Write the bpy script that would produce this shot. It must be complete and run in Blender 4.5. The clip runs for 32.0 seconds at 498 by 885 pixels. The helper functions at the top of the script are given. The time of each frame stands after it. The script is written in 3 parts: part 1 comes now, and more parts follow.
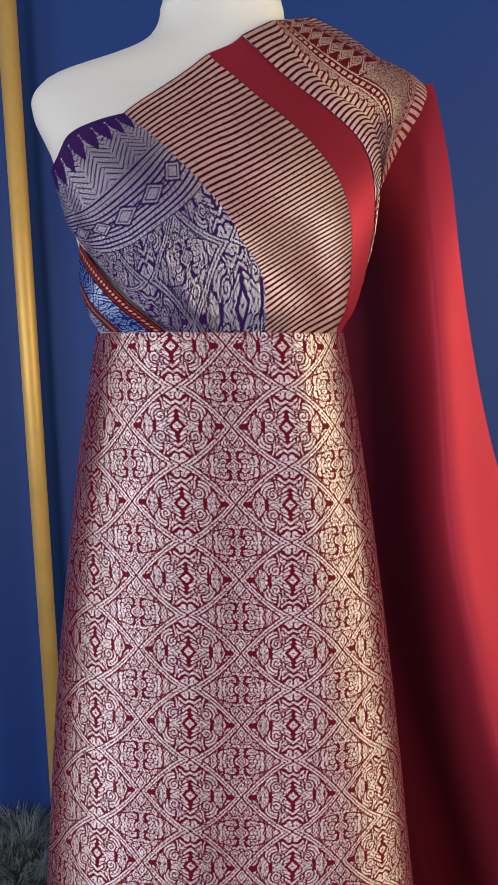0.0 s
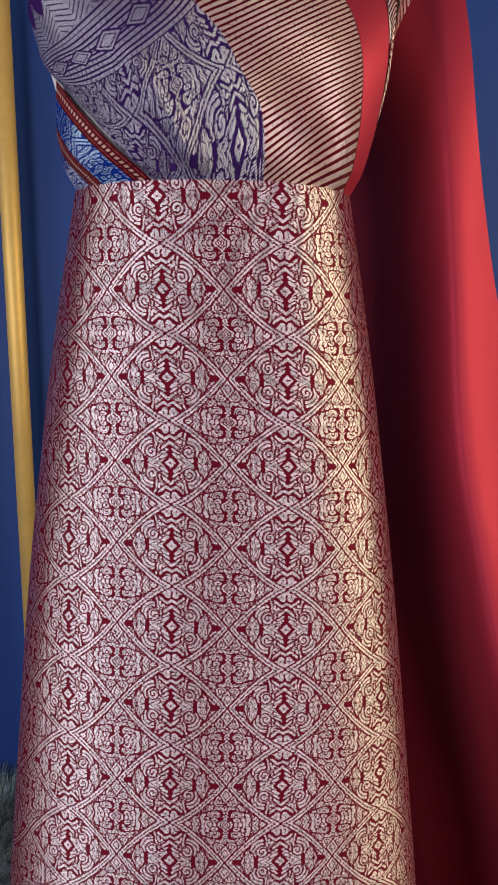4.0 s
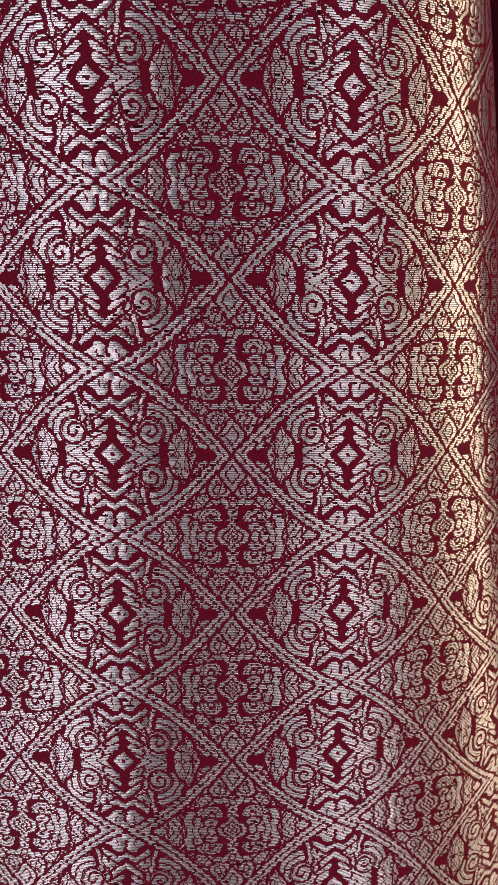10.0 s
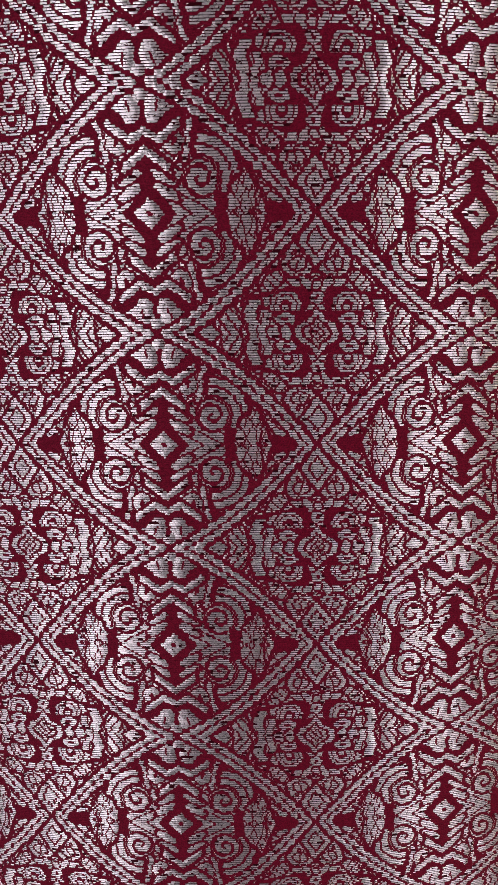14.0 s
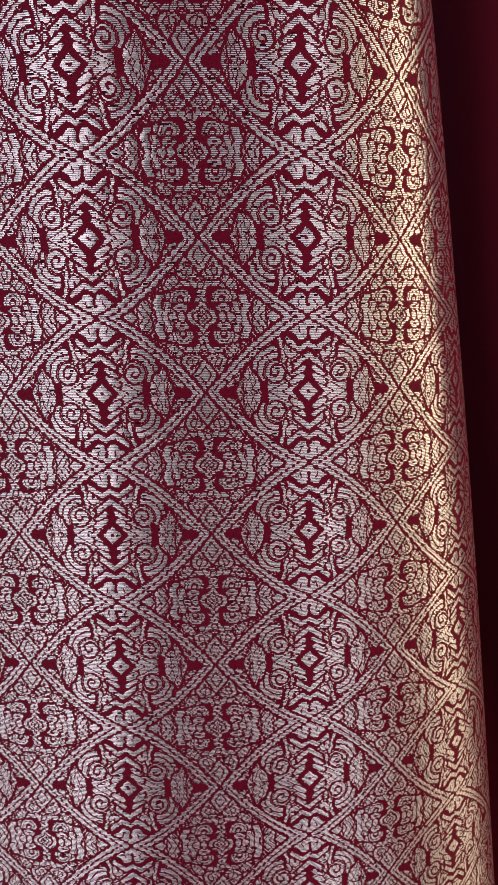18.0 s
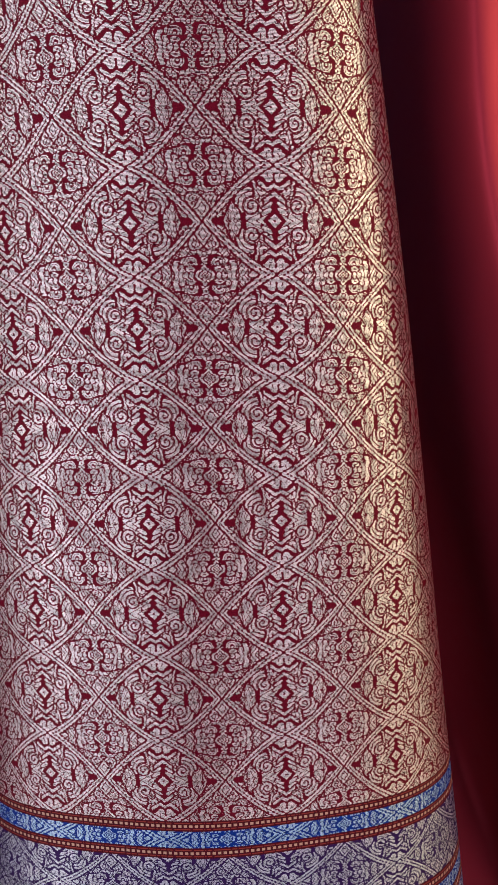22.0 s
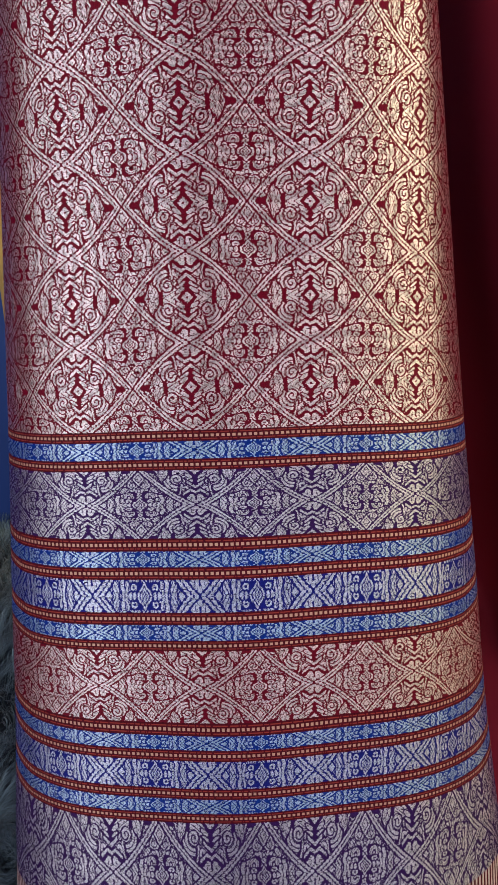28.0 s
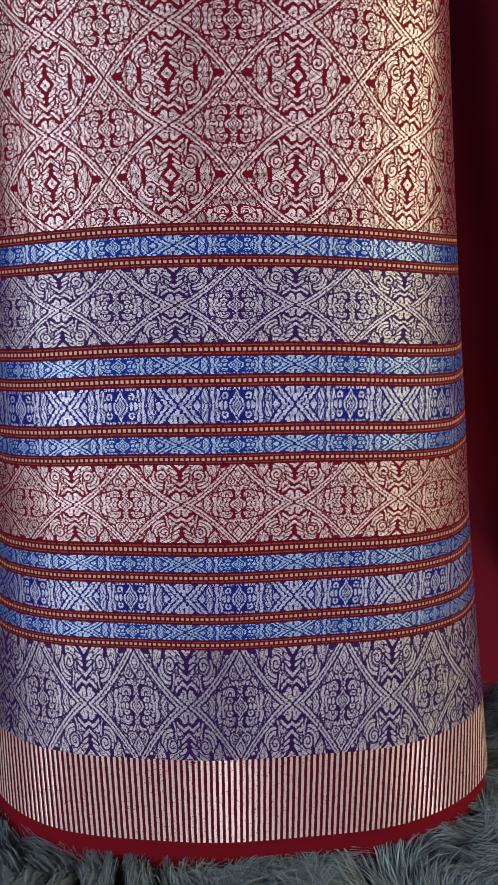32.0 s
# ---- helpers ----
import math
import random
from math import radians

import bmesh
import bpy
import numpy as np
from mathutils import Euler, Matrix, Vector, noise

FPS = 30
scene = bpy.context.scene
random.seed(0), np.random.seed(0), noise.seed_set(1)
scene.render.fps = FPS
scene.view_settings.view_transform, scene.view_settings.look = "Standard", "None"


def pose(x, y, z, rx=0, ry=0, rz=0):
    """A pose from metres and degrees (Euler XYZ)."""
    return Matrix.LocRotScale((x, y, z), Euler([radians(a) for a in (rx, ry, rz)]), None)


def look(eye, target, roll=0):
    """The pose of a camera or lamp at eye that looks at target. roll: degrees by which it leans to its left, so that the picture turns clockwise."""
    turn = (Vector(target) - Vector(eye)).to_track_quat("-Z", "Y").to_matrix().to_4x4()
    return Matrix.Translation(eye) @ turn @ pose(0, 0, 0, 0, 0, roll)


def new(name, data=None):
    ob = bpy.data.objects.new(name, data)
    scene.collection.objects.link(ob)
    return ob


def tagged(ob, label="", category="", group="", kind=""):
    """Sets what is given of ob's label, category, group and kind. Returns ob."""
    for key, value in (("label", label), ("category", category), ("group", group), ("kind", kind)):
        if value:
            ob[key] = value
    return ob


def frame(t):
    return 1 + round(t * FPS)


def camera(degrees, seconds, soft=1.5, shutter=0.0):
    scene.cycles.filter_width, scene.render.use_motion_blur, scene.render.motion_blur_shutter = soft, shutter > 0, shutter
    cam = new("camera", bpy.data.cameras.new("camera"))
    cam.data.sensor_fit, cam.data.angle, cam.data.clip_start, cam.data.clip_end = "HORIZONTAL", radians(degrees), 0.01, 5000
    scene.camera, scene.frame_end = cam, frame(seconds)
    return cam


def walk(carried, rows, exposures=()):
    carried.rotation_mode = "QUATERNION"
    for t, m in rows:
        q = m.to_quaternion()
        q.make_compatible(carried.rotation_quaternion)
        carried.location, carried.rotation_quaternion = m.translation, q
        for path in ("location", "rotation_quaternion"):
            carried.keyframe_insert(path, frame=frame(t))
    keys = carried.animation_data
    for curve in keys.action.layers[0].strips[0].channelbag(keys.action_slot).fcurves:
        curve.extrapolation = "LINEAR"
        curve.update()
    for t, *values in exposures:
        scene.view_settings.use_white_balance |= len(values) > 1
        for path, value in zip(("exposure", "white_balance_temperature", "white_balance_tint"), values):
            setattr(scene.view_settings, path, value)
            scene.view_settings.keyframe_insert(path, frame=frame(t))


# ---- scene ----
cam = camera(38.3, 32.0)
METRES, EYE, TILT, LEAN, TURN = 1.1, 1.21, -10.0, 0.0, 0.0
ROWS = [
    (0.0, 0.0, 0.0, 0.0, 0.0, 0.0, -0.0),
    (0.5, 0.003, -0.0029, -0.01, 0.15, -0.31, -0.16),
    (1.0, 0.0064, -0.0074, -0.0182, 0.28, -0.45, -0.36),
    (1.5, 0.0063, -0.0089, -0.0267, 0.42, -0.46, -0.51),
    (2.0, 0.0059, -0.0051, -0.0353, 0.5, -0.46, -0.61),
    (2.5, 0.0062, 0.003, -0.043, 0.4, -0.56, -0.67),
    (4.5, 0.0, 0.071, -0.0842, -1.03, -1.13, -1.14),
    (5.0, 0.0002, 0.0941, -0.0903, -1.56, -1.78, -1.13),
    (5.5, -0.0033, 0.1201, -0.0954, -2.06, -2.4, -1.07),
    (6.0, -0.0055, 0.1434, -0.098, -2.63, -2.97, -0.98),
    (6.5, -0.0108, 0.1682, -0.1008, -3.0, -3.55, -0.89),
    (7.0, -0.0183, 0.1902, -0.1032, -3.49, -3.98, -0.79),
    (7.5, -0.0212, 0.2087, -0.105, -3.89, -4.44, -0.64),
    (8.0, -0.0211, 0.2252, -0.1083, -4.38, -4.76, -0.48),
    (8.5, -0.0217, 0.2408, -0.1116, -4.69, -5.05, -0.3),
    (9.0, -0.0199, 0.2562, -0.1154, -4.86, -5.35, -0.14),
    (9.5, -0.0196, 0.2708, -0.1196, -4.85, -5.63, 0.01),
    (10.0, -0.019, 0.2851, -0.1221, -4.77, -5.99, 0.13),
    (10.5, -0.0197, 0.2979, -0.1239, -4.59, -6.29, 0.2),
    (11.0, -0.0219, 0.3094, -0.1266, -4.46, -6.56, 0.26),
    (11.5, -0.0237, 0.3192, -0.128, -4.36, -6.79, 0.31),
    (12.0, -0.0258, 0.3268, -0.127, -4.24, -6.96, 0.38),
    (12.5, -0.0291, 0.3317, -0.1272, -4.14, -7.11, 0.51),
    (13.0, -0.0316, 0.3352, -0.1272, -4.08, -7.22, 0.73),
    (13.5, -0.0327, 0.3374, -0.1272, -4.0, -7.29, 0.98),
    (15.5, -0.0358, 0.3217, -0.1245, -3.56, -6.91, 1.53),
    (16.0, -0.0331, 0.3136, -0.1243, -3.54, -6.81, 1.49),
    (16.5, -0.029, 0.3034, -0.1246, -3.51, -6.72, 1.49),
    (17.0, -0.0235, 0.2878, -0.1268, -3.4, -6.68, 1.46),
    (17.5, -0.0138, 0.2682, -0.1327, -3.34, -6.82, 1.46),
    (18.0, -0.0048, 0.2494, -0.137, -3.28, -6.85, 1.44),
    (18.5, -0.0016, 0.2281, -0.1436, -3.13, -7.0, 1.34),
    (19.0, 0.0007, 0.2048, -0.1495, -2.75, -7.08, 1.21),
    (19.5, 0.004, 0.1816, -0.1536, -2.29, -7.18, 0.98),
    (20.0, 0.0046, 0.1659, -0.1656, -1.97, -7.19, 0.75),
    (20.5, 0.0061, 0.1553, -0.1802, -1.74, -6.99, 0.93),
    (21.0, 0.007, 0.1451, -0.1937, -1.4, -6.83, 1.28),
    (21.5, 0.0086, 0.1368, -0.207, -1.06, -6.72, 1.55),
    (22.0, 0.0113, 0.1299, -0.2202, -0.73, -6.68, 1.71),
    (22.5, 0.0122, 0.1249, -0.2352, -0.51, -6.6, 1.71),
    (23.0, 0.0151, 0.1232, -0.2553, -0.47, -6.4, 1.64),
    (23.5, 0.0137, 0.1243, -0.2738, -0.6, -6.18, 1.56),
    (24.0, 0.0107, 0.1211, -0.2894, -0.83, -5.94, 1.51),
    (24.5, 0.0037, 0.113, -0.3112, -1.19, -5.91, 1.53),
    (25.0, -0.0053, 0.104, -0.3327, -1.71, -6.02, 1.58),
    (25.5, -0.0125, 0.0999, -0.3511, -2.13, -6.25, 1.62),
    (28.0, -0.0221, 0.0942, -0.4445, -2.04, -8.31, 1.64),
    (28.5, -0.0209, 0.0936, -0.4609, -1.9, -8.61, 1.54),
    (29.0, -0.0202, 0.094, -0.4745, -1.8, -8.85, 1.35),
    (29.5, -0.0201, 0.096, -0.4868, -1.78, -9.02, 1.1),
    (30.0, -0.019, 0.0972, -0.5024, -1.8, -9.29, 0.85),
    (30.5, -0.0166, 0.0968, -0.5166, -1.9, -9.62, 0.66),
    (31.0, -0.0158, 0.0965, -0.5285, -1.97, -9.98, 0.57),
    (31.5, -0.0139, 0.0954, -0.5407, -2.05, -10.37, 0.55),
    (32.0, -0.0134, 0.0945, -0.5508, -2.06, -10.63, 0.56),
]
EXPOSURES = ((0.0, -0.08), (4.5, -0.16), (7.0, -0.44), (9.0, -0.60), (13.0, -0.55), (17.0, -0.60), (20.0, -0.45), (23.0, -0.24), (25.0, -0.2), (28.0, -0.22), (32.0, -0.18))
walk(cam, [(t, pose(0, 0, EYE, TILT, LEAN, TURN) @ pose(METRES * x, METRES * y, METRES * z, 90 + pitch, roll, yaw)) for t, x, y, z, yaw, pitch, roll in ROWS], EXPOSURES)

# ---- light ----
world = bpy.data.worlds.new("sky")
scene.world = world
world.use_nodes = True
wn = world.node_tree
sky = wn.nodes.new("ShaderNodeTexSky")
sky.sky_type, sky.sun_disc = "NISHITA", False
sky.sun_elevation, sky.sun_rotation = radians(32), radians(150)
wn.nodes["Background"].inputs["Strength"].default_value = 0.1
wn.links.new(sky.outputs[0], wn.nodes["Background"].inputs["Color"])


def window_light(name, m, w, h, power, colour):
    lamp = bpy.data.lights.new(name, "AREA")
    lamp.shape, lamp.size, lamp.size_y, lamp.energy, lamp.color = "RECTANGLE", w, h, power, colour
    ob = new(name, lamp)
    ob.matrix_world = m
    return ob


window_light("window_light_south", look((-1.70, -2.17, 0.98), (-0.05, 0.5, 0.7)), 1.05, 1.5, 70, (0.95, 0.95, 1.0))
window_light("window_light_corner", look((1.45, -2.17, 0.95), (0.05, 0.5, 0.6)), 0.55, 1.3, 44, (0.95, 0.95, 1.0))
window_light("window_light_west", look((-2.67, -0.60, 1.60), (0.0, 0.55, 0.85)), 0.9, 0.8, 28, (0.97, 0.96, 0.97))
window_light("window_light_east", look((1.97, 0.33, 1.35), (0.1, 0.6, 0.95)), 0.45, 1.3, 43, (1.0, 0.84, 0.52))


# ---- node arithmetic ----
class Num:
    """A value in a node tree, with arithmetic that adds math nodes."""

    def __init__(self, tree, sock):
        self.tree, self.sock = tree, sock

    def op(self, kind, *others):
        node = self.tree.nodes.new("ShaderNodeMath")
        node.operation = kind
        for i, value in enumerate((self, *others)):
            if isinstance(value, Num):
                self.tree.links.new(value.sock, node.inputs[i])
            else:
                node.inputs[i].default_value = value
        return Num(self.tree, node.outputs[0])

    def __add__(self, o): return self.op("ADD", o)
    def __radd__(self, o): return self.op("ADD", o)
    def __sub__(self, o): return self.op("SUBTRACT", o)
    def __rsub__(self, o): return (self * -1.0).op("ADD", o)
    def __mul__(self, o): return self.op("MULTIPLY", o)
    def __rmul__(self, o): return self.op("MULTIPLY", o)
    def __truediv__(self, o): return self.op("DIVIDE", o)
    def abs(self): return self.op("ABSOLUTE")
    def floor(self): return self.op("FLOOR")
    def fract(self): return self.op("FRACT")
    def sin(self): return self.op("SINE")
    def min(self, o): return self.op("MINIMUM", o)
    def max(self, o): return self.op("MAXIMUM", o)
    def lt(self, o): return self.op("LESS_THAN", o)
    def gt(self, o): return self.op("GREATER_THAN", o)
    def pp(self, o): return self.op("PINGPONG", o)


def vec(a, b, c=0.0):
    node = a.tree.nodes.new("ShaderNodeCombineXYZ")
    for i, value in enumerate((a, b, c)):
        if isinstance(value, Num):
            a.tree.links.new(value.sock, node.inputs[i])
        else:
            node.inputs[i].default_value = value
    return node.outputs[0]


def length2(a, b):
    return (a * a + b * b).op("SQRT")


def white(a, b):
    node = a.tree.nodes.new("ShaderNodeTexWhiteNoise")
    node.noise_dimensions = "2D"
    a.tree.links.new(vec(a, b), node.inputs["Vector"])
    return Num(a.tree, node.outputs["Value"])


def fuzz(a, b, scale, detail=2.0):
    node = a.tree.nodes.new("ShaderNodeTexNoise")
    node.noise_dimensions = "2D"
    node.inputs["Scale"].default_value, node.inputs["Detail"].default_value = scale, detail
    a.tree.links.new(vec(a, b), node.inputs["Vector"])
    return Num(a.tree, node.outputs["Fac"])


def cells(a, b, scale, feature="DISTANCE_TO_EDGE"):
    node = a.tree.nodes.new("ShaderNodeTexVoronoi")
    node.voronoi_dimensions, node.feature = "2D", feature
    node.inputs["Scale"].default_value = scale
    a.tree.links.new(vec(a, b), node.inputs["Vector"])
    return Num(a.tree, node.outputs["Distance"])


def cloth_uv(tree):
    node = tree.nodes.new("ShaderNodeUVMap")
    node.uv_map = "cloth"
    split = tree.nodes.new("ShaderNodeSeparateXYZ")
    tree.links.new(node.outputs[0], split.inputs[0])
    return Num(tree, split.outputs[0]), Num(tree, split.outputs[1])


def mix_colour(tree, fac, a, b):
    node = tree.nodes.new("ShaderNodeMix")
    node.data_type = "RGBA"
    for value, sock in ((fac, node.inputs[0]), (a, node.inputs[6]), (b, node.inputs[7])):
        if isinstance(value, Num):
            tree.links.new(value.sock, sock)
        elif isinstance(value, bpy.types.NodeSocket):
            tree.links.new(value, sock)
        else:
            sock.default_value = value if isinstance(value, float) else (*value, 1.0)
    return node.outputs[2]


def fresh(name):
    mat = bpy.data.materials.new(name)
    mat.use_nodes = True
    return mat, mat.node_tree, mat.node_tree.nodes["Principled BSDF"]


def put(tree, value, sock):
    if isinstance(value, Num):
        tree.links.new(value.sock, sock)
    elif isinstance(value, bpy.types.NodeSocket):
        tree.links.new(value, sock)
    else:
        sock.default_value = value


def silky(tree, bsdf, thread):
    """Weft threads run along u: their gloss spreads across them."""
    node = tree.nodes.new("ShaderNodeTangent")
    node.direction_type, node.uv_map = "UV_MAP", "cloth"
    tree.links.new(node.outputs[0], bsdf.inputs["Tangent"])
    bsdf.inputs["Anisotropic"].default_value, bsdf.inputs["Anisotropic Rotation"].default_value = 0.93, 0.25
    put(tree, thread * -0.23 + 0.65, bsdf.inputs["Roughness"])
    put(tree, thread * 0.35 + 0.04, bsdf.inputs["Specular IOR Level"])


def bump(tree, bsdf, height, distance, strength=1.0, spread=0.1):
    node = tree.nodes.new("ShaderNodeBump")
    if "Filter Width" in node.inputs:
        node.inputs["Filter Width"].default_value = spread
    node.inputs["Strength"].default_value, node.inputs["Distance"].default_value = strength, distance
    tree.links.new(height.sock, node.inputs["Height"])
    tree.links.new(node.outputs[0], bsdf.inputs["Normal"])


WIDE = 1.39  # half the repeat's width over half its height


def figure_nodes(a, b):
    """The woven figure in a quarter of its repeat: a from the eye's column to the rosette's (0 to WIDE), b from the eye's row to the rosette's (0 to 1). 1 where the silver weft floats."""
    def diamond(cx, cy, rx, ry):
        return ((a - cx).abs() / rx + (b - cy).abs() / ry - 1.0) * min(rx, ry) * 0.8

    def oval(cx, cy, rx, ry, turn=0.0):
        p, q = a - cx, b - cy
        if turn:
            c, s = math.cos(turn), math.sin(turn)
            p, q = p * c + q * s, q * c - p * s
        return (length2(p / rx, q / ry) - 1.0) * min(rx, ry)

    # small petals and leaves that fill the ground between the large forms
    warp = (b * 23.0).sin() * 0.015
    seed = cells(a + warp, b * 0.9, 9.0)
    m = seed.gt(0.07)
    h = ((seed - 0.04) * 4.0).min(1.0).max(0.0)

    def chain():
        """Each form waits for the one before it, which keeps few values alive at once."""
        nonlocal a, b
        a, b = m.op("MULTIPLY_ADD", 1e-7, a), h.op("MULTIPLY_ADD", 1e-7, b)

    def lay(s, inner=1.0, line=0.018):
        nonlocal m, h
        free = s.gt(line * 0.85)
        m = (m * free).max(s.lt(0.0) * inner)
        h = (h * free).max((s * -20.0 + 0.15).min(1.0))
        chain()

    def clear(s):
        nonlocal m, h
        free = s.gt(0.0)
        m, h = m * free, h * free
        chain()

    def vein(s, depth=0.042, half=0.010):
        """1 but for a thin line that runs inside the edge of s."""
        return (s + depth).abs().gt(half)

    def comb(p, count, share):
        """1 on the teeth of a comb along p."""
        return ((p * count).fract() - 0.5).abs().lt(share * 0.5)

    def scroll(cx, cy, r, pitch, sign, phase, line=0.03):
        p, q = a - cx, b - cy
        d = length2(p, q)
        turn = q.op("ARCTAN2", p) * (sign * pitch / (2 * math.pi))
        arm = ((d + turn + phase) / pitch).fract()
        lay(d - r, (arm - 0.5).abs().lt(0.33), line)

    # the mass of leaves beside the eye, with fingers that reach into the spear
    lay(oval(0.31, 0.09, 0.245, 0.30), comb(a * 0.55 + b, 10.0, 0.82), 0.02)
    clear(diamond(0, 0, 0.235, 0.245))
    clear((a - 0.07).max(b - 0.45))
    for cx, cy, tilt in ((0.155, 0.165, -0.55), (0.145, 0.285, -0.45)):
        lay(oval(cx, cy, 0.115, 0.045, tilt), 1.0, 0.017)
    lay(diamond(0, 0, 0.135, 0.13), diamond(0, 0, 0.035, 0.03).gt(0.0), 0.02)
    # striped lobe and loop under the scroll
    lay(oval(0.39, 0.56, 0.085, 0.19, -0.24), comb(a - b * 0.22, 15.0, 0.72), 0.025)
    lay(oval(0.235, 0.56, 0.09, 0.10), oval(0.24, 0.575, 0.022, 0.05).gt(0.0), 0.018)
    # chevron and zigzag on the eye's column
    lay(((b + a * 0.75 - 0.495).abs() - 0.042).max(a - 0.20), 1.0, 0.05)
    zig = b + a * 0.6 - (a - 0.12).max(0.0) * 1.32 - 0.645
    clear(((zig - 0.06).abs() - 0.07).max(a - 0.36))
    lay((zig.abs() - 0.040).max(a - 0.31), 1.0, 0.045)
    # scroll with its fan of fingers
    ring = length2(a - 0.445, b - 0.27)
    lay(oval(0.59, 0.395, 0.145, 0.265, 0.42), comb(ring, 11.5, 0.72), 0.05)
    scroll(0.445, 0.27, 0.14, 0.095, -1, 0.02, 0.022)
    # barrel leaf and its crescent
    clear(oval(0.605, 0.0, 0.055, 0.16))
    leaf = oval(0.80, 0.0, 0.15, 0.27).min(diamond(0.82, 0.0, 0.16, 0.36))
    lay(leaf, (a - b * 0.12 - 0.875).abs().gt(0.011) * cells(a * 1.5, b * 0.8, 9.0).gt(0.07), 0.035)
    clear((b - 0.08).max((a - 1.12).abs() - 0.14))
    lay(oval(1.05, 0.11, 0.065, 0.03, -0.4), 1.0, 0.016)
    # butterfly in the crossing
    lay(oval(0.105, 0.81, 0.085, 0.125, -0.25).min(diamond(0.17, 0.815, 0.09, 0.055)).min(oval(0.0, 0.93, 0.06, 0.10)),
        oval(0.0, 0.845, 0.03, 0.022).gt(0.0) * oval(0.12, 0.83, 0.011, 0.055, -0.25).gt(0.0), 0.04)
    # leaves, curls and the rosette on the other column
    lay(oval(0.86, 0.69, 0.10, 0.032, -0.5), 1.0, 0.02)
    lay(oval(1.015, 0.565, 0.125, 0.058, -0.75), comb(a - b, 12.0, 0.76), 0.024)
    s = oval(1.235, 0.42, 0.135, 0.105).min(diamond(1.21, 0.33, 0.075, 0.10))
    lay(s, vein(s, 0.045, 0.009) * (a + b * 0.3 - 1.36).abs().gt(0.009), 0.03)
    clear(oval(1.18, 0.775, 0.205, 0.165))
    lay(((length2(a - 1.18, b - 0.72) - 0.187).abs() - 0.034).max(1.25 - a), 1.0, 0.015)
    ring = length2(a - 1.125, b - 0.775)
    lay(((ring - 0.092).abs() - 0.040).max(b - 0.815), (ring - 0.098).abs().gt(0.006), 0.018)
    lay(oval(1.125, 0.785, 0.03, 0.03), 1.0, 0.012)
    lay(oval(1.115, 0.885, 0.088, 0.055), oval(1.115, 0.885, 0.035, 0.016).gt(0.0), 0.02)
    lay(oval(1.125, 1.0, 0.045, 0.062), 1.0, 0.02)
    clear(oval(WIDE, 1.0, 0.225, 0.20))
    s = oval(WIDE, 1.0, 0.19, 0.125).min(diamond(WIDE, 1.0, 0.16, 0.215))
    lay(s, vein(s, 0.045, 0.010) * vein(s, 0.085, 0.007) * ((a - WIDE).abs() - (b - 1.0).abs()).abs().gt(0.008), 0.02)
    lay(oval(WIDE, 0.595, 0.035, 0.035), 1.0, 0.022)
    lay(oval(WIDE, 0.70, 0.062, 0.055), oval(WIDE, 0.70, 0.018, 0.02).gt(0.0), 0.018)
    s = diamond(WIDE, 0.235, 0.155, 0.21)
    lay(s, vein(s, 0.055, 0.010), 0.035)
    wave = (b * 24.0).sin() * 0.022
    lay((((a + wave - 0.835).abs() - 0.05).max(0.71 - b)), 1.0, 0.035)
    lay((((a - wave - 0.935).abs() - 0.033).max(0.80 - b)), 1.0, 0.016)
    lay(oval(0.645, 0.92, 0.085, 0.15), comb(a + (b - 1.0).abs() * 0.8, 11.0, 0.74), 0.03)
    lay(diamond(0.445, 1.0, 0.105, 0.10), 1.0, 0.03)
    # the double line of the lattice
    d = (b - 1.085 + a * 0.50 + a * a * 0.26) * 0.74
    serr = (a * 75.0).sin() * 0.008
    free = (d - 0.004).abs().gt(0.092)
    strand = (d.abs() + serr - 0.036).abs() - 0.024
    m = (m * free).max(strand.lt(0.0))
    h = (h * free).max((strand * -26.0 + 0.25).min(1.0))
    # the pinch between two rosette fields
    m = m.max(diamond(WIDE, 0.0, 0.04, 0.09).lt(0.0))
    return m, h.max(0.0) * m


figure_tree = bpy.data.node_groups.new("woven_figure", "ShaderNodeTree")
for way, names in (("INPUT", ("a", "b")), ("OUTPUT", ("float", "relief"))):
    for name in names:
        figure_tree.interface.new_socket(name, in_out=way, socket_type="NodeSocketFloat")
ins, outs = figure_tree.nodes.new("NodeGroupInput"), figure_tree.nodes.new("NodeGroupOutput")
for value, sock in zip(figure_nodes(Num(figure_tree, ins.outputs[0]), Num(figure_tree, ins.outputs[1])), outs.inputs):
    figure_tree.links.new(value.sock, sock)


def figure(a, b):
    node = a.tree.nodes.new("ShaderNodeGroup")
    node.node_tree = figure_tree
    a.tree.links.new(a.sock, node.inputs[0])
    a.tree.links.new(b.sock, node.inputs[1])
    return Num(a.tree, node.outputs[0]), Num(a.tree, node.outputs[1])


ROWS_PER_HALF = 46.0


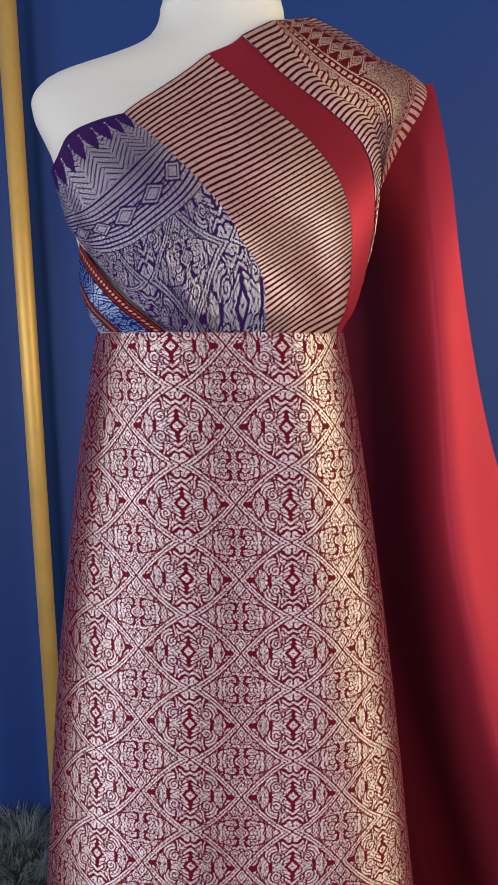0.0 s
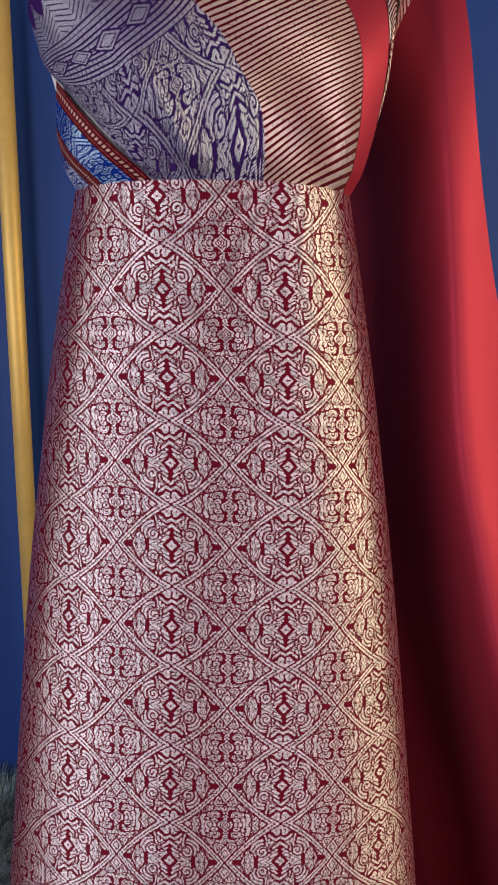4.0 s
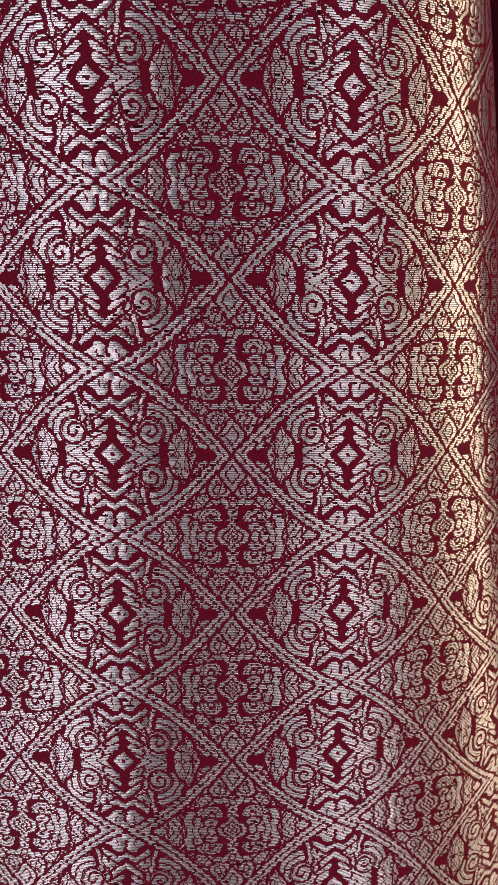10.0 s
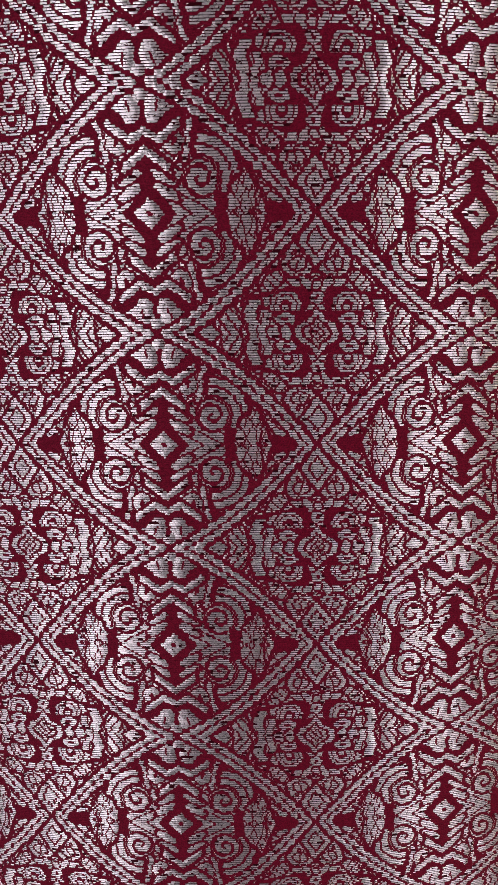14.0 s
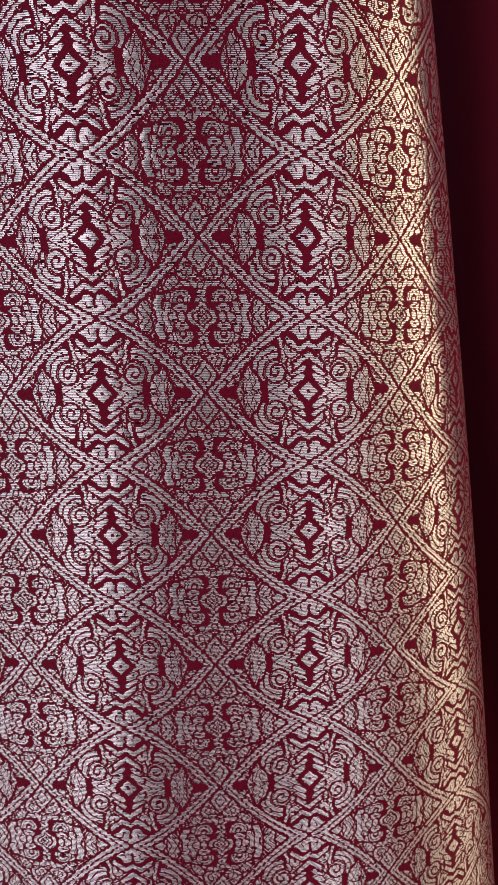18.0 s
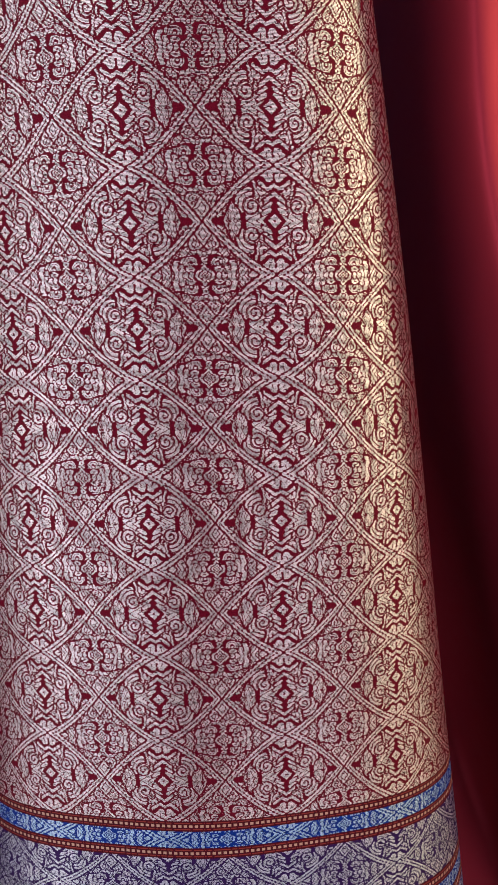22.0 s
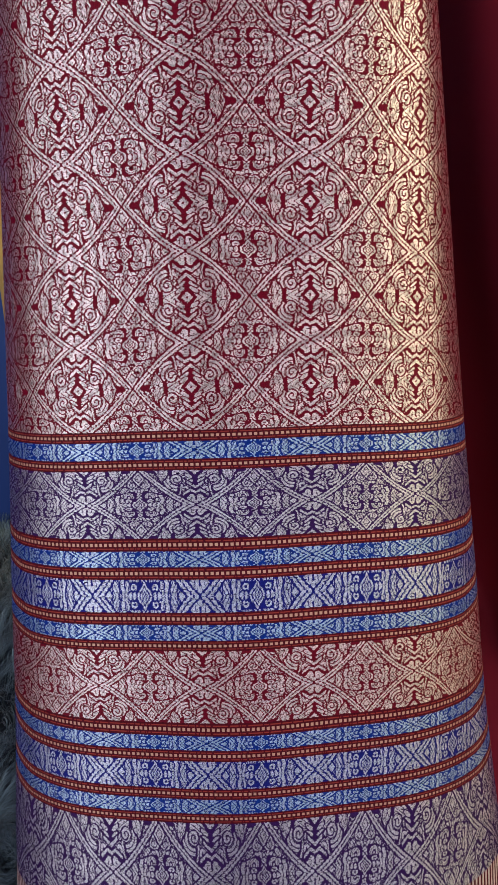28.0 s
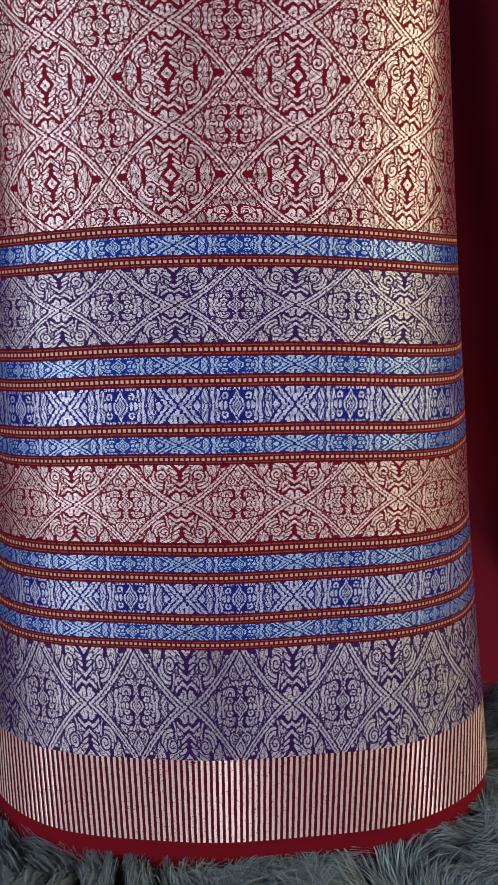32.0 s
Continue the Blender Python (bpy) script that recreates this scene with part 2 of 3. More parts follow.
def weave(u, v, rise=1.0, trim=0.0):
    """The figure on a cloth whose repeat is 1 by 1 in u, v (the eye stands at half-odd u and whole v), with its weft rows. Returns the figure, the thread's relief."""
    line = v * (2 * ROWS_PER_HALF * rise)
    row = line.floor()
    across = u * 50.0 + white(row, row * 0.37) * 7.0 + (fuzz(u, v, 60.0, 0.0) - 0.5) * 1.6
    cell = across.floor()
    chance = white(cell, row)
    uq = u + (white(row, row * 0.71) - 0.5) * 0.009
    vq = v + (0.5 - line.fract()) * (0.6 / (2 * ROWS_PER_HALF * rise))
    a = (1.0 - (uq - uq.op("ROUND")).abs() * 2.0) * WIDE
    b = (vq - vq.op("ROUND")).abs() * 2.0
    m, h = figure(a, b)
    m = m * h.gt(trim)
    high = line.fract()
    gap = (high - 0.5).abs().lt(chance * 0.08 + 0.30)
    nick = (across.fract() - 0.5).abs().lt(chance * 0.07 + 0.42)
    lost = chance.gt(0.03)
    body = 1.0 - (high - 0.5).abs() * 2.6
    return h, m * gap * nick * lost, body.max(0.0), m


def brocade(name, ground, silver, rise=1.0, metal=0.90, trim=0.18):
    mat, tree, bsdf = fresh(name)
    u, v = cloth_uv(tree)
    high, thread, body, on = weave(u, v, rise, trim)
    shade = fuzz(u, v, 3.0)
    tone = white((v * 72.0).floor(), (u * 60.0).floor()) * 0.5 + 0.65
    fine = white((u * 420.0).floor(), (v * 300.0).floor())
    g = mix_colour(tree, fine, tuple(c * 0.5 for c in ground), tuple(c * 1.4 for c in ground))
    # shade between the raised weft threads, put into the ground colour
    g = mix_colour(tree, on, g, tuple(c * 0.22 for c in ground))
    s = mix_colour(tree, shade, silver, tuple(c * 0.86 for c in silver))
    s = mix_colour(tree, tone.op("MINIMUM", 1.0), tuple(c * 0.7 for c in silver), s)
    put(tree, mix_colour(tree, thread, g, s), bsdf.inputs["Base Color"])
    put(tree, thread * metal, bsdf.inputs["Metallic"])
    silky(tree, bsdf, thread)
    bump(tree, bsdf, high * 0.32 + body * 0.20, 0.0010, 0.42, 0.3)
    return mat


def dotted(name):
    """Narrow woven stripe: rust ground, two orange hairlines and a row of cream dashes. v from 0 to 1 over its height."""
    mat, tree, bsdf = fresh(name)
    u, v = cloth_uv(tree)
    dash = ((u * 22.0).fract() - 0.5).abs().lt(0.29) * (v - 0.5).abs().lt(0.12)
    lines = ((v - 0.5).abs() - 0.30).abs().lt(0.045) * white((u * 90.0).floor(), v.floor()).gt(0.2)
    rows = (v * 11.0).fract()
    fine = white((u * 300.0).floor(), (v * 11.0).floor())
    g = mix_colour(tree, fine, (0.034, 0.0012, 0.005), (0.085, 0.003, 0.011))
    c = mix_colour(tree, lines, g, (0.21, 0.032, 0.026))
    put(tree, mix_colour(tree, dash, c, (0.44, 0.26, 0.20)), bsdf.inputs["Base Color"])
    put(tree, dash * 0.4, bsdf.inputs["Metallic"])
    bsdf.inputs["Roughness"].default_value = 0.6
    bsdf.inputs["Specular IOR Level"].default_value = 0.05
    bump(tree, bsdf, dash + lines * 0.5 + rows * 0.3, 0.0005, 0.8)
    return mat


def striped(name, count, along_u, share, cream=(0.60, 0.43, 0.36), ground=(0.075, 0.002, 0.008), relief=0.25):
    """Cream metallic stripes on red. count stripes to one unit."""
    mat, tree, bsdf = fresh(name)
    u, v = cloth_uv(tree)
    p, q = (u, v) if along_u else (v, u)
    wob = (fuzz(u, v, 9.0) - 0.5) * 0.10
    s = p * count + wob
    nick = (white((q * 260.0).floor(), s.floor()) - 0.5) * 0.05
    on = ((s.fract() - 0.5).abs() + nick).lt(share * 0.5)
    fine = white((q * 320.0).floor(), (p * 400.0).floor())
    on2 = on * white((q * 240.0).floor(), (s * 2.0).floor()).gt(0.03)
    g = mix_colour(tree, fine, tuple(c * 0.7 for c in ground), tuple(c * 1.25 for c in ground))
    c = mix_colour(tree, fine, tuple(x * 0.85 for x in cream), cream)
    put(tree, mix_colour(tree, on2, g, c), bsdf.inputs["Base Color"])
    put(tree, on2 * 0.55, bsdf.inputs["Metallic"])
    silky(tree, bsdf, on2)
    rib = (1.0 - (s.fract() - 0.5).abs() * (2.0 / share)).max(0.0)
    bump(tree, bsdf, on * 0.3 + rib * relief + (q * 260.0).fract() * on * 0.2, 0.0010, 0.6)
    return mat


def plain(name, colour, rough, vary=0.12, scale=30.0, metal=0.0, bump_by=0.0, sheen=0.0, gloss=0.25):
    """One colour with two scales of variation and a fine relief."""
    mat, tree, bsdf = fresh(name)
    co = tree.nodes.new("ShaderNodeTexCoord")
    out = []
    for s in (scale, scale * 9):
        n = tree.nodes.new("ShaderNodeTexNoise")
        n.inputs["Scale"].default_value, n.inputs["Detail"].default_value = s, 4.0
        tree.links.new(co.outputs["Object"], n.inputs["Vector"])
        out.append(Num(tree, n.outputs["Fac"]))
    f = out[0] * 0.6 + out[1] * 0.4
    put(tree, mix_colour(tree, f, tuple(c * (1 - vary) for c in colour), tuple(min(1, c * (1 + vary)) for c in colour)), bsdf.inputs["Base Color"])
    put(tree, f * 0.2 + (rough - 0.1), bsdf.inputs["Roughness"])
    bsdf.inputs["Metallic"].default_value = metal
    bsdf.inputs["Sheen Weight"].default_value = sheen
    bsdf.inputs["Specular IOR Level"].default_value = gloss
    if bump_by:
        bump(tree, bsdf, out[1], bump_by, 0.6)
    return mat


RED, PURPLE, BLUE, ROYAL = (0.116, 0.0037, 0.015), (0.030, 0.009, 0.070), (0.005, 0.026, 0.20), (0.009, 0.012, 0.15)
SILVER = (0.93, 0.80, 0.84)
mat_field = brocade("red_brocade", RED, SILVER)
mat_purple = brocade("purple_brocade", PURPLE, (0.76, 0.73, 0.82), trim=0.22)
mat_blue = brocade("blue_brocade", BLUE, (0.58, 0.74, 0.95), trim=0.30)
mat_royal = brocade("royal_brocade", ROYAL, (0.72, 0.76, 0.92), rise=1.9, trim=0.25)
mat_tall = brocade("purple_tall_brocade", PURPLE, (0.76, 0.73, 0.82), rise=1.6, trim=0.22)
mat_dotted = dotted("dotted_stripe")
mat_hem = striped("hem_stripes", 17.0, True, 0.48, (0.70, 0.60, 0.57), relief=0.6)
mat_thin = striped("sash_stripes", 1.0, False, 0.57, (0.60, 0.45, 0.40))


def sash_purple():
    """Purple end of the sash: dots and spikes at its edge (v 0), then lines with a lozenge chain, then large flowers."""
    mat, tree, bsdf = fresh("sash_purple")
    u, v = cloth_uv(tree)
    line = v * 260.0
    row = line.floor()
    uq = u + (white(row, (u * 240.0).floor()) - 0.5) * 0.006
    vq = (row + 0.5) / 260.0
    comb = (uq * 9.0).pp(0.5) * 2.0
    spike = (vq - 0.05) / 0.075
    dots = comb.lt(0.16) * (vq * 80.0).fract().lt(0.5) * vq.gt(0.02)
    spikes = (spike + comb * -1.0).gt(0.0) * ((spike * 3.2 + (uq * 4.5).pp(0.5) * 5.0).fract() - 0.5).abs().lt(0.39)
    edge = dots.max(spikes)
    lens = (uq * 5.5).pp(0.5) * 2.0
    w = (vq - 0.38).abs() / 0.042
    s = w + lens * 1.1
    dash = ((uq * 34.0 + (vq * 46.0).floor() * 0.37).fract() - 0.5).abs().lt(0.44)
    lines = ((vq * 46.0).fract() - 0.5).abs().lt(0.33) * dash
    lozenge = s.lt(0.89) * (s - 0.60).abs().gt(0.06)
    middle = lines * s.gt(1.11) + lozenge
    fu, fv = uq * 2.2 + vq * 0.6, vq * 2.5 - uq * 0.3
    a = (1.0 - (fu - fu.op("ROUND")).abs() * 2.0) * WIDE
    b = (fv - fv.op("ROUND")).abs() * 2.0
    big, high = figure(a, b)
    one, two = vq.gt(0.25), vq.gt(0.50)
    m = edge * (1.0 - one) + middle * one * (1.0 - two) + big * two
    thread = m * line.fract().gt(0.30) * ((u * 70.0 + white(row, row) * 5.0).fract().gt(0.13))
    fine = white((u * 500.0).floor(), (v * 500.0).floor())
    g = mix_colour(tree, fine, tuple(c * 0.7 for c in PURPLE), tuple(c * 1.25 for c in PURPLE))
    put(tree, mix_colour(tree, thread, g, (0.64, 0.61, 0.70)), bsdf.inputs["Base Color"])
    put(tree, thread * 0.75, bsdf.inputs["Metallic"])
    silky(tree, bsdf, thread)
    bump(tree, bsdf, m * 0.5 + high * two * 0.8 + thread * 0.2, 0.0015, 0.8, 0.5)
    return mat


def sash_shoulder():
    """Shoulder strip: u across from its inner edge, v along it."""
    mat, tree, bsdf = fresh("sash_shoulder")
    u, v = cloth_uv(tree)
    row = (v * 420.0).floor()
    uq = u + (white(row, (u * 60.0).floor()) - 0.5) * 0.014
    side = (uq - 0.40).abs()
    dash = (side - 0.21).abs().lt(0.016) * ((v * 46.0).fract() - 0.5).abs().lt(0.3)
    rail = ((side - 0.21).abs() - 0.045).abs().lt(0.007)
    comb = (v * 26.0).pp(0.5) * 2.0
    spikes = ((0.155 - side) - comb * 0.13).gt(0.0) * (((side + comb * 0.10) * 24.0).fract() - 0.5).abs().lt(0.33)
    fv = v * 8.0
    a = (1.0 - (fv - fv.op("ROUND")).abs() * 2.0) * WIDE
    core = figure(a, (side * 7.0).min(1.0))[0] * side.lt(0.14) * v.gt(0.32)
    spikes = spikes * v.lt(0.34) + core
    fringe = ((side - 0.29) - comb * 0.05).lt(0.0) * side.gt(0.27) * (((side + v * 0.4) * 60.0).fract()).lt(0.6)
    bars = ((v * 52.0 + u * 3.0).fract() - 0.5).abs().lt(0.29) * (side - comb * 0.04).gt(0.31)
    m = dash.max(rail).max(spikes).max(fringe).max(bars)
    thread = m * (v * 420.0).fract().gt(0.25)
    fine = white((u * 200.0).floor(), (v * 500.0).floor())
    g = mix_colour(tree, fine, (0.075, 0.003, 0.008), (0.15, 0.006, 0.014))
    put(tree, mix_colour(tree, thread, g, (0.70, 0.57, 0.52)), bsdf.inputs["Base Color"])
    put(tree, thread * 0.6, bsdf.inputs["Metallic"])
    silky(tree, bsdf, thread)
    bump(tree, bsdf, m * 0.8 + thread * 0.4, 0.0009, 0.9)
    return mat


mat_sash_purple, mat_shoulder = sash_purple(), sash_shoulder()
mat_satin = plain("red_satin", (0.29, 0.021, 0.040), 0.58, 0.06, 60.0, 0.55, 0.00008, 0.0, 0.1)
mat_white = plain("white_jersey", (0.58, 0.57, 0.55), 0.75, 0.04, 40.0, 0.0, 0.0003, 0.2)
mat_wall = plain("navy_wall", (0.0075, 0.033, 0.172), 0.6, 0.08, 3.0, 0.0, 0.0004)
# real lining, its red darkened to hold the shade near the floor
mat_lining = plain("red_lining", (0.11, 0.003, 0.008), 0.7, 0.1, 40.0, 0.0, 0.0002, 0.0, 0.05)
mat_gold = plain("gold_paint", (0.72, 0.46, 0.15), 0.55, 0.25, 9.0, 0.45, 0.0008)
mat_floor = plain("rug_backing", (0.05, 0.06, 0.07), 0.9, 0.2, 8.0)
# unseen walls and ceiling: greys set only for the light they bounce
mat_unseen_wall = plain("unseen_wall", (0.11, 0.11, 0.115), 0.8, 0.03, 3.0)
mat_ceiling = plain("ceiling_paint", (0.13, 0.13, 0.135), 0.8, 0.03, 3.0)


# ---- mesh helpers ----
def part(name, bm, material, parent=None, label="", smooth=True):
    me = bpy.data.meshes.new(name)
    bm.to_mesh(me)
    bm.free()
    for p in me.polygons:
        p.use_smooth = smooth
    if material:
        me.materials.append(material)
    ob = new(name, me)
    if parent:
        ob.parent = parent
    return tagged(ob, label)


def box(bm, lo, hi, bevel=0.0):
    made = bmesh.ops.create_cube(bm, size=1.0)["verts"]
    for v in made:
        v.co = Vector([lo[i] + (v.co[i] + 0.5) * (hi[i] - lo[i]) for i in range(3)])
    if bevel:
        bmesh.ops.bevel(bm, geom=list({e for v in made for e in v.link_edges}), offset=bevel, segments=2, affect="EDGES")


def sheet(points, uvs, close=False):
    """A grid of quads: points[i][j], uvs alike."""
    bm = bmesh.new()
    layer = bm.loops.layers.uv.new("cloth")
    grid = [[bm.verts.new(p) for p in row] for row in points]
    n = len(grid[0])
    for i in range(len(grid) - 1):
        for j in range(n - (0 if close else 1)):
            k = (j + 1) % n
            f = bm.faces.new((grid[i][j], grid[i + 1][j], grid[i + 1][k], grid[i][k]))
            quad = (uvs[i][j], uvs[i + 1][j], uvs[i + 1][j + 1], uvs[i][j + 1])
            for loop, uv in zip(f.loops, quad):
                loop[layer].uv = uv
    return bm


def curve(points, t):
    """A smooth way through points, t from 0 to 1."""
    n = len(points) - 1
    s = min(max(t, 0.0), 1.0) * n
    i = min(int(s), n - 1)
    f = s - i
    p1, p2 = Vector(points[i]), Vector(points[i + 1])
    p0 = Vector(points[i - 1]) if i else p1 * 2 - p2
    p3 = Vector(points[i + 2]) if i + 2 <= n else p2 * 2 - p1
    return 0.5 * (2 * p1 + (p2 - p0) * f + (2 * p0 - 5 * p1 + 4 * p2 - p3) * f ** 2 + (3 * p1 - p0 - 3 * p2 + p3) * f ** 3)


def patch(top, bottom, left, right, u, v):
    """A point of the patch between four border curves."""
    t, b, l, r = curve(top, u), curve(bottom, u), curve(left, v), curve(right, v)
    c00, c10, c01, c11 = curve(top, 0), curve(top, 1), curve(bottom, 0), curve(bottom, 1)
    return t * (1 - v) + b * v + l * (1 - u) + r * u - (c00 * (1 - u) * (1 - v) + c10 * u * (1 - v) + c01 * (1 - u) * v + c11 * u * v)


def lerp(x, xs, ys):
    return float(np.interp(x, xs, ys))


SPREAD = np.linspace(-1, 1, 9)


def ease(x, xs, ys, width):
    """Like lerp, with the corners rounded over the width."""
    e0, e1 = (ys[1] - ys[0]) / (xs[1] - xs[0]), (ys[-1] - ys[-2]) / (xs[-1] - xs[-2])
    xx = (xs[0] - 1.0, *xs, xs[-1] + 1.0)
    yy = (ys[0] - e0, *ys, ys[-1] + e1)
    return float(np.interp(x + SPREAD * width, xx, yy).mean())


# ---- room ----
X0, X1, Y0, Y1, TOP = -2.7, 2.0, -2.2, 1.58, 2.6
bm = bmesh.new()
box(bm, (X0 - 0.1, Y0 - 0.1, -0.1), (X1 + 0.1, Y1 + 0.1, 0.0))
tagged(part("floor", bm, mat_floor, smooth=False), "dark floor under the grey rug", kind="structure")
bm = bmesh.new()
box(bm, (X0 - 0.1, Y0 - 0.1, TOP), (X1 + 0.1, Y1 + 0.1, TOP + 0.1))
tagged(part("ceiling", bm, mat_ceiling, smooth=False), "plain grey ceiling, unseen", kind="structure")
bm = bmesh.new()
box(bm, (X0 - 0.1, Y1, 0.0), (X1 + 0.1, Y1 + 0.1, TOP))
tagged(part("wall_north", bm, mat_wall, smooth=False), "navy blue painted wall behind the dress form", kind="structure")
bm = bmesh.new()
for y0, y1, z0, z1 in ((Y0, -1.1, 0, TOP), (-0.1, Y1, 0, TOP), (-1.1, -0.1, 0, 1.1), (-1.1, -0.1, 2.1, TOP)):
    box(bm, (X0 - 0.1, y0, z0), (X0, y1, z1))
tagged(part("wall_west", bm, mat_unseen_wall, smooth=False), "unseen grey west wall with a window opening", kind="structure")
bm = bmesh.new()
for y0, y1, z0, z1 in ((Y0, 0.05, 0, TOP), (0.05, 0.61, 0, 0.65), (0.05, 0.61, 2.05, TOP), (0.61, Y1, 0, TOP)):
    lo, hi = (X1, y0, z0), (X1 + 0.1, y1, z1)
    box(bm, lo, hi)
tagged(part("wall_east", bm, mat_unseen_wall, smooth=False), "unseen grey east wall with a window opening", kind="structure")
bm = bmesh.new()
for x0, x1, z0, z1 in ((X0 - 0.1, -2.25, 0, TOP), (-1.15, 1.15, 0, TOP), (1.75, X1 + 0.1, 0, TOP), (-2.25, -1.15, 0, 0.2), (-2.25, -1.15, 1.76, TOP), (1.15, 1.75, 0, 0.27), (1.15, 1.75, 1.63, TOP)):
    lo, hi = (x0, Y0 - 0.1, z0), (x1, Y0, z1)
    box(bm, lo, hi)
tagged(part("wall_south", bm, mat_unseen_wall, smooth=False), "unseen grey south wall with two window openings", kind="structure")

# gold post by the wall
post = tagged(new("gold_post"), "slim gilded wooden post standing against the wall", "post")
bm = bmesh.new()
bmesh.ops.create_cone(bm, cap_ends=True, segments=24, radius1=0.0185, radius2=0.0195, depth=2.2)
for v in bm.verts:
    v.co.x += 0.0010 * math.sin(v.co.z * 9.0)
shaft = part("shaft", bm, mat_gold, post)
shaft.matrix_basis = pose(0, 0, 1.1)
post.matrix_basis = pose(-0.451, 1.53, 0.0, 0, -0.75, 0)

# ---- dress form ----
FORM_Z = (0.0, 0.9, 1.12, 1.17, 1.2, 1.22, 1.26, 1.3, 1.338, 1.37, 1.39, 1.402, 1.412, 1.423, 1.436, 1.451, 1.48, 1.56)
FORM_A = (0.07, 0.09, 0.095, 0.096, 0.101, 0.108, 0.117, 0.131, 0.145, 0.162, 0.167, 0.160, 0.146, 0.105, 0.07, 0.058, 0.052, 0.052)
FORM_X = (-0.022, -0.022, -0.024, -0.024, -0.024, -0.023, -0.019, -0.018, -0.018, -0.019, -0.019, -0.019, -0.02, -0.02, -0.02, -0.02, -0.02, -0.02)
FORM_F = (0.57, 0.56, 0.555, 0.55, 0.534, 0.517, 0.511, 0.524, 0.553, 0.583, 0.598, 0.606, 0.612, 0.618, 0.624, 0.630, 0.636, 0.640)
FORM_B = (0.66, 0.69, 0.70, 0.70, 0.70, 0.70, 0.705, 0.71, 0.715, 0.715, 0.713, 0.71, 0.707, 0.703, 0.70, 0.70, 0.70, 0.70)


def form_at(turn, z, out=0.0):
    """A point of the torso: turn 0 in front, 90 at its side on the right (degrees)."""
    w = 0.006 if z > 1.39 else 0.022
    a, f = ease(z, FORM_Z, FORM_A, 0.006) + out, ease(z, FORM_Z, FORM_F, w) - out
    b = (ease(z, FORM_Z, FORM_B, w) + out - f) / 2
    s, c = math.sin(radians(turn)), math.cos(radians(turn))
    p = 2 / 2.2
    return Vector((lerp(z, FORM_Z, FORM_X) + a * math.copysign(abs(s) ** p, s), f + b - b * math.copysign(abs(c) ** p, c), z))


levels = [0.0, 0.3, 0.6, 0.9] + [1.0 + 0.01 * i for i in range(35)] + [1.35 + 0.004 * i for i in range(26)] + [1.454 + 0.0015 * i for i in range(15)] + [1.478 + 0.004 * i for i in range(21)]
pts = [[form_at(360 * j / 96, z, -0.020 * max(0.0, math.sin(2 * math.pi * j / 96)) * min(1.0, max(0.0, (z - 1.25) / 0.1)) * (1.0 if z < 1.43 else 0.3) + 0.0005 * math.exp(-((z - 1.466) / 0.0022) ** 2)) for j in range(96)] for z in levels]
bm = sheet(pts, [[(0, 0)] * 97 for z in levels], close=True)
bm.faces.new([v for v in bm.verts if abs(v.co.z - levels[-1]) < 1e-6])
bmesh.ops.recalc_face_normals(bm, faces=bm.faces)
tagged(part("mannequin", bm, mat_white), "white jersey-covered torso form with a bare shoulder", "mannequin")

# ---- skirt ----
SK_Z = (0.05, 0.3, 0.6, 0.9, 1.08, 1.2)
SK_A = (0.2433, 0.2094, 0.1788, 0.1498, 0.1244, 0.1014)
SK_X = (-0.0018, -0.0093, -0.0157, -0.0222, -0.0242, -0.0242)
SK_BZ, SK_B = (0.05, 0.3, 0.6, 1.2), (0.116, 0.108, 0.0908, 0.0821)
SK_NZ, SK_N = (0.05, 0.3, 0.6, 0.85, 1.2), (2.4, 2.0, 2.0, 2.3, 2.5)
SK_FZ = (0.03, 0.15, 0.207, 0.376, 0.512, 0.595, 0.77, 0.892, 1.0, 1.193)
SK_F = (0.447, 0.4495, 0.451, 0.463, 0.483, 0.493, 0.509, 0.5205, 0.5255, 0.5275)
REPEAT, RISE, EYE_ROW = 0.0825, 0.0594, 1.1885


def skirt_at(turn, z, out=0.0):
    a, n, b = ease(z, SK_Z, SK_A, 0.06), ease(z, SK_NZ, SK_N, 0.05), lerp(z, SK_BZ, SK_B)
    s, c = math.sin(turn), math.cos(turn)
    x = ease(z, SK_Z, SK_X, 0.06) + (a + out) * math.copysign(abs(s) ** (2 / n), s)
    y = ease(z, SK_FZ, SK_F, 0.05) + b - (b + out) * math.copysign(abs(c) ** (2 / n), c)
    y -= ease(z, (0.05, 0.5, 0.9, 1.2), (0.0010, 0.0012, 0.0005, 0.0), 0.05) * math.cos(41.0 * (x + 0.018)) * math.sqrt(max(0.0, c))
    y -= lerp(z, (0.6, 1.0), (0.0, 0.08)) * (x + 0.02) * math.sqrt(max(0.0, c))
    return Vector((x, y, z))


SEGS = 240
TURNS = [math.pi * (2 * j / SEGS - 1) for j in range(SEGS + 1)]


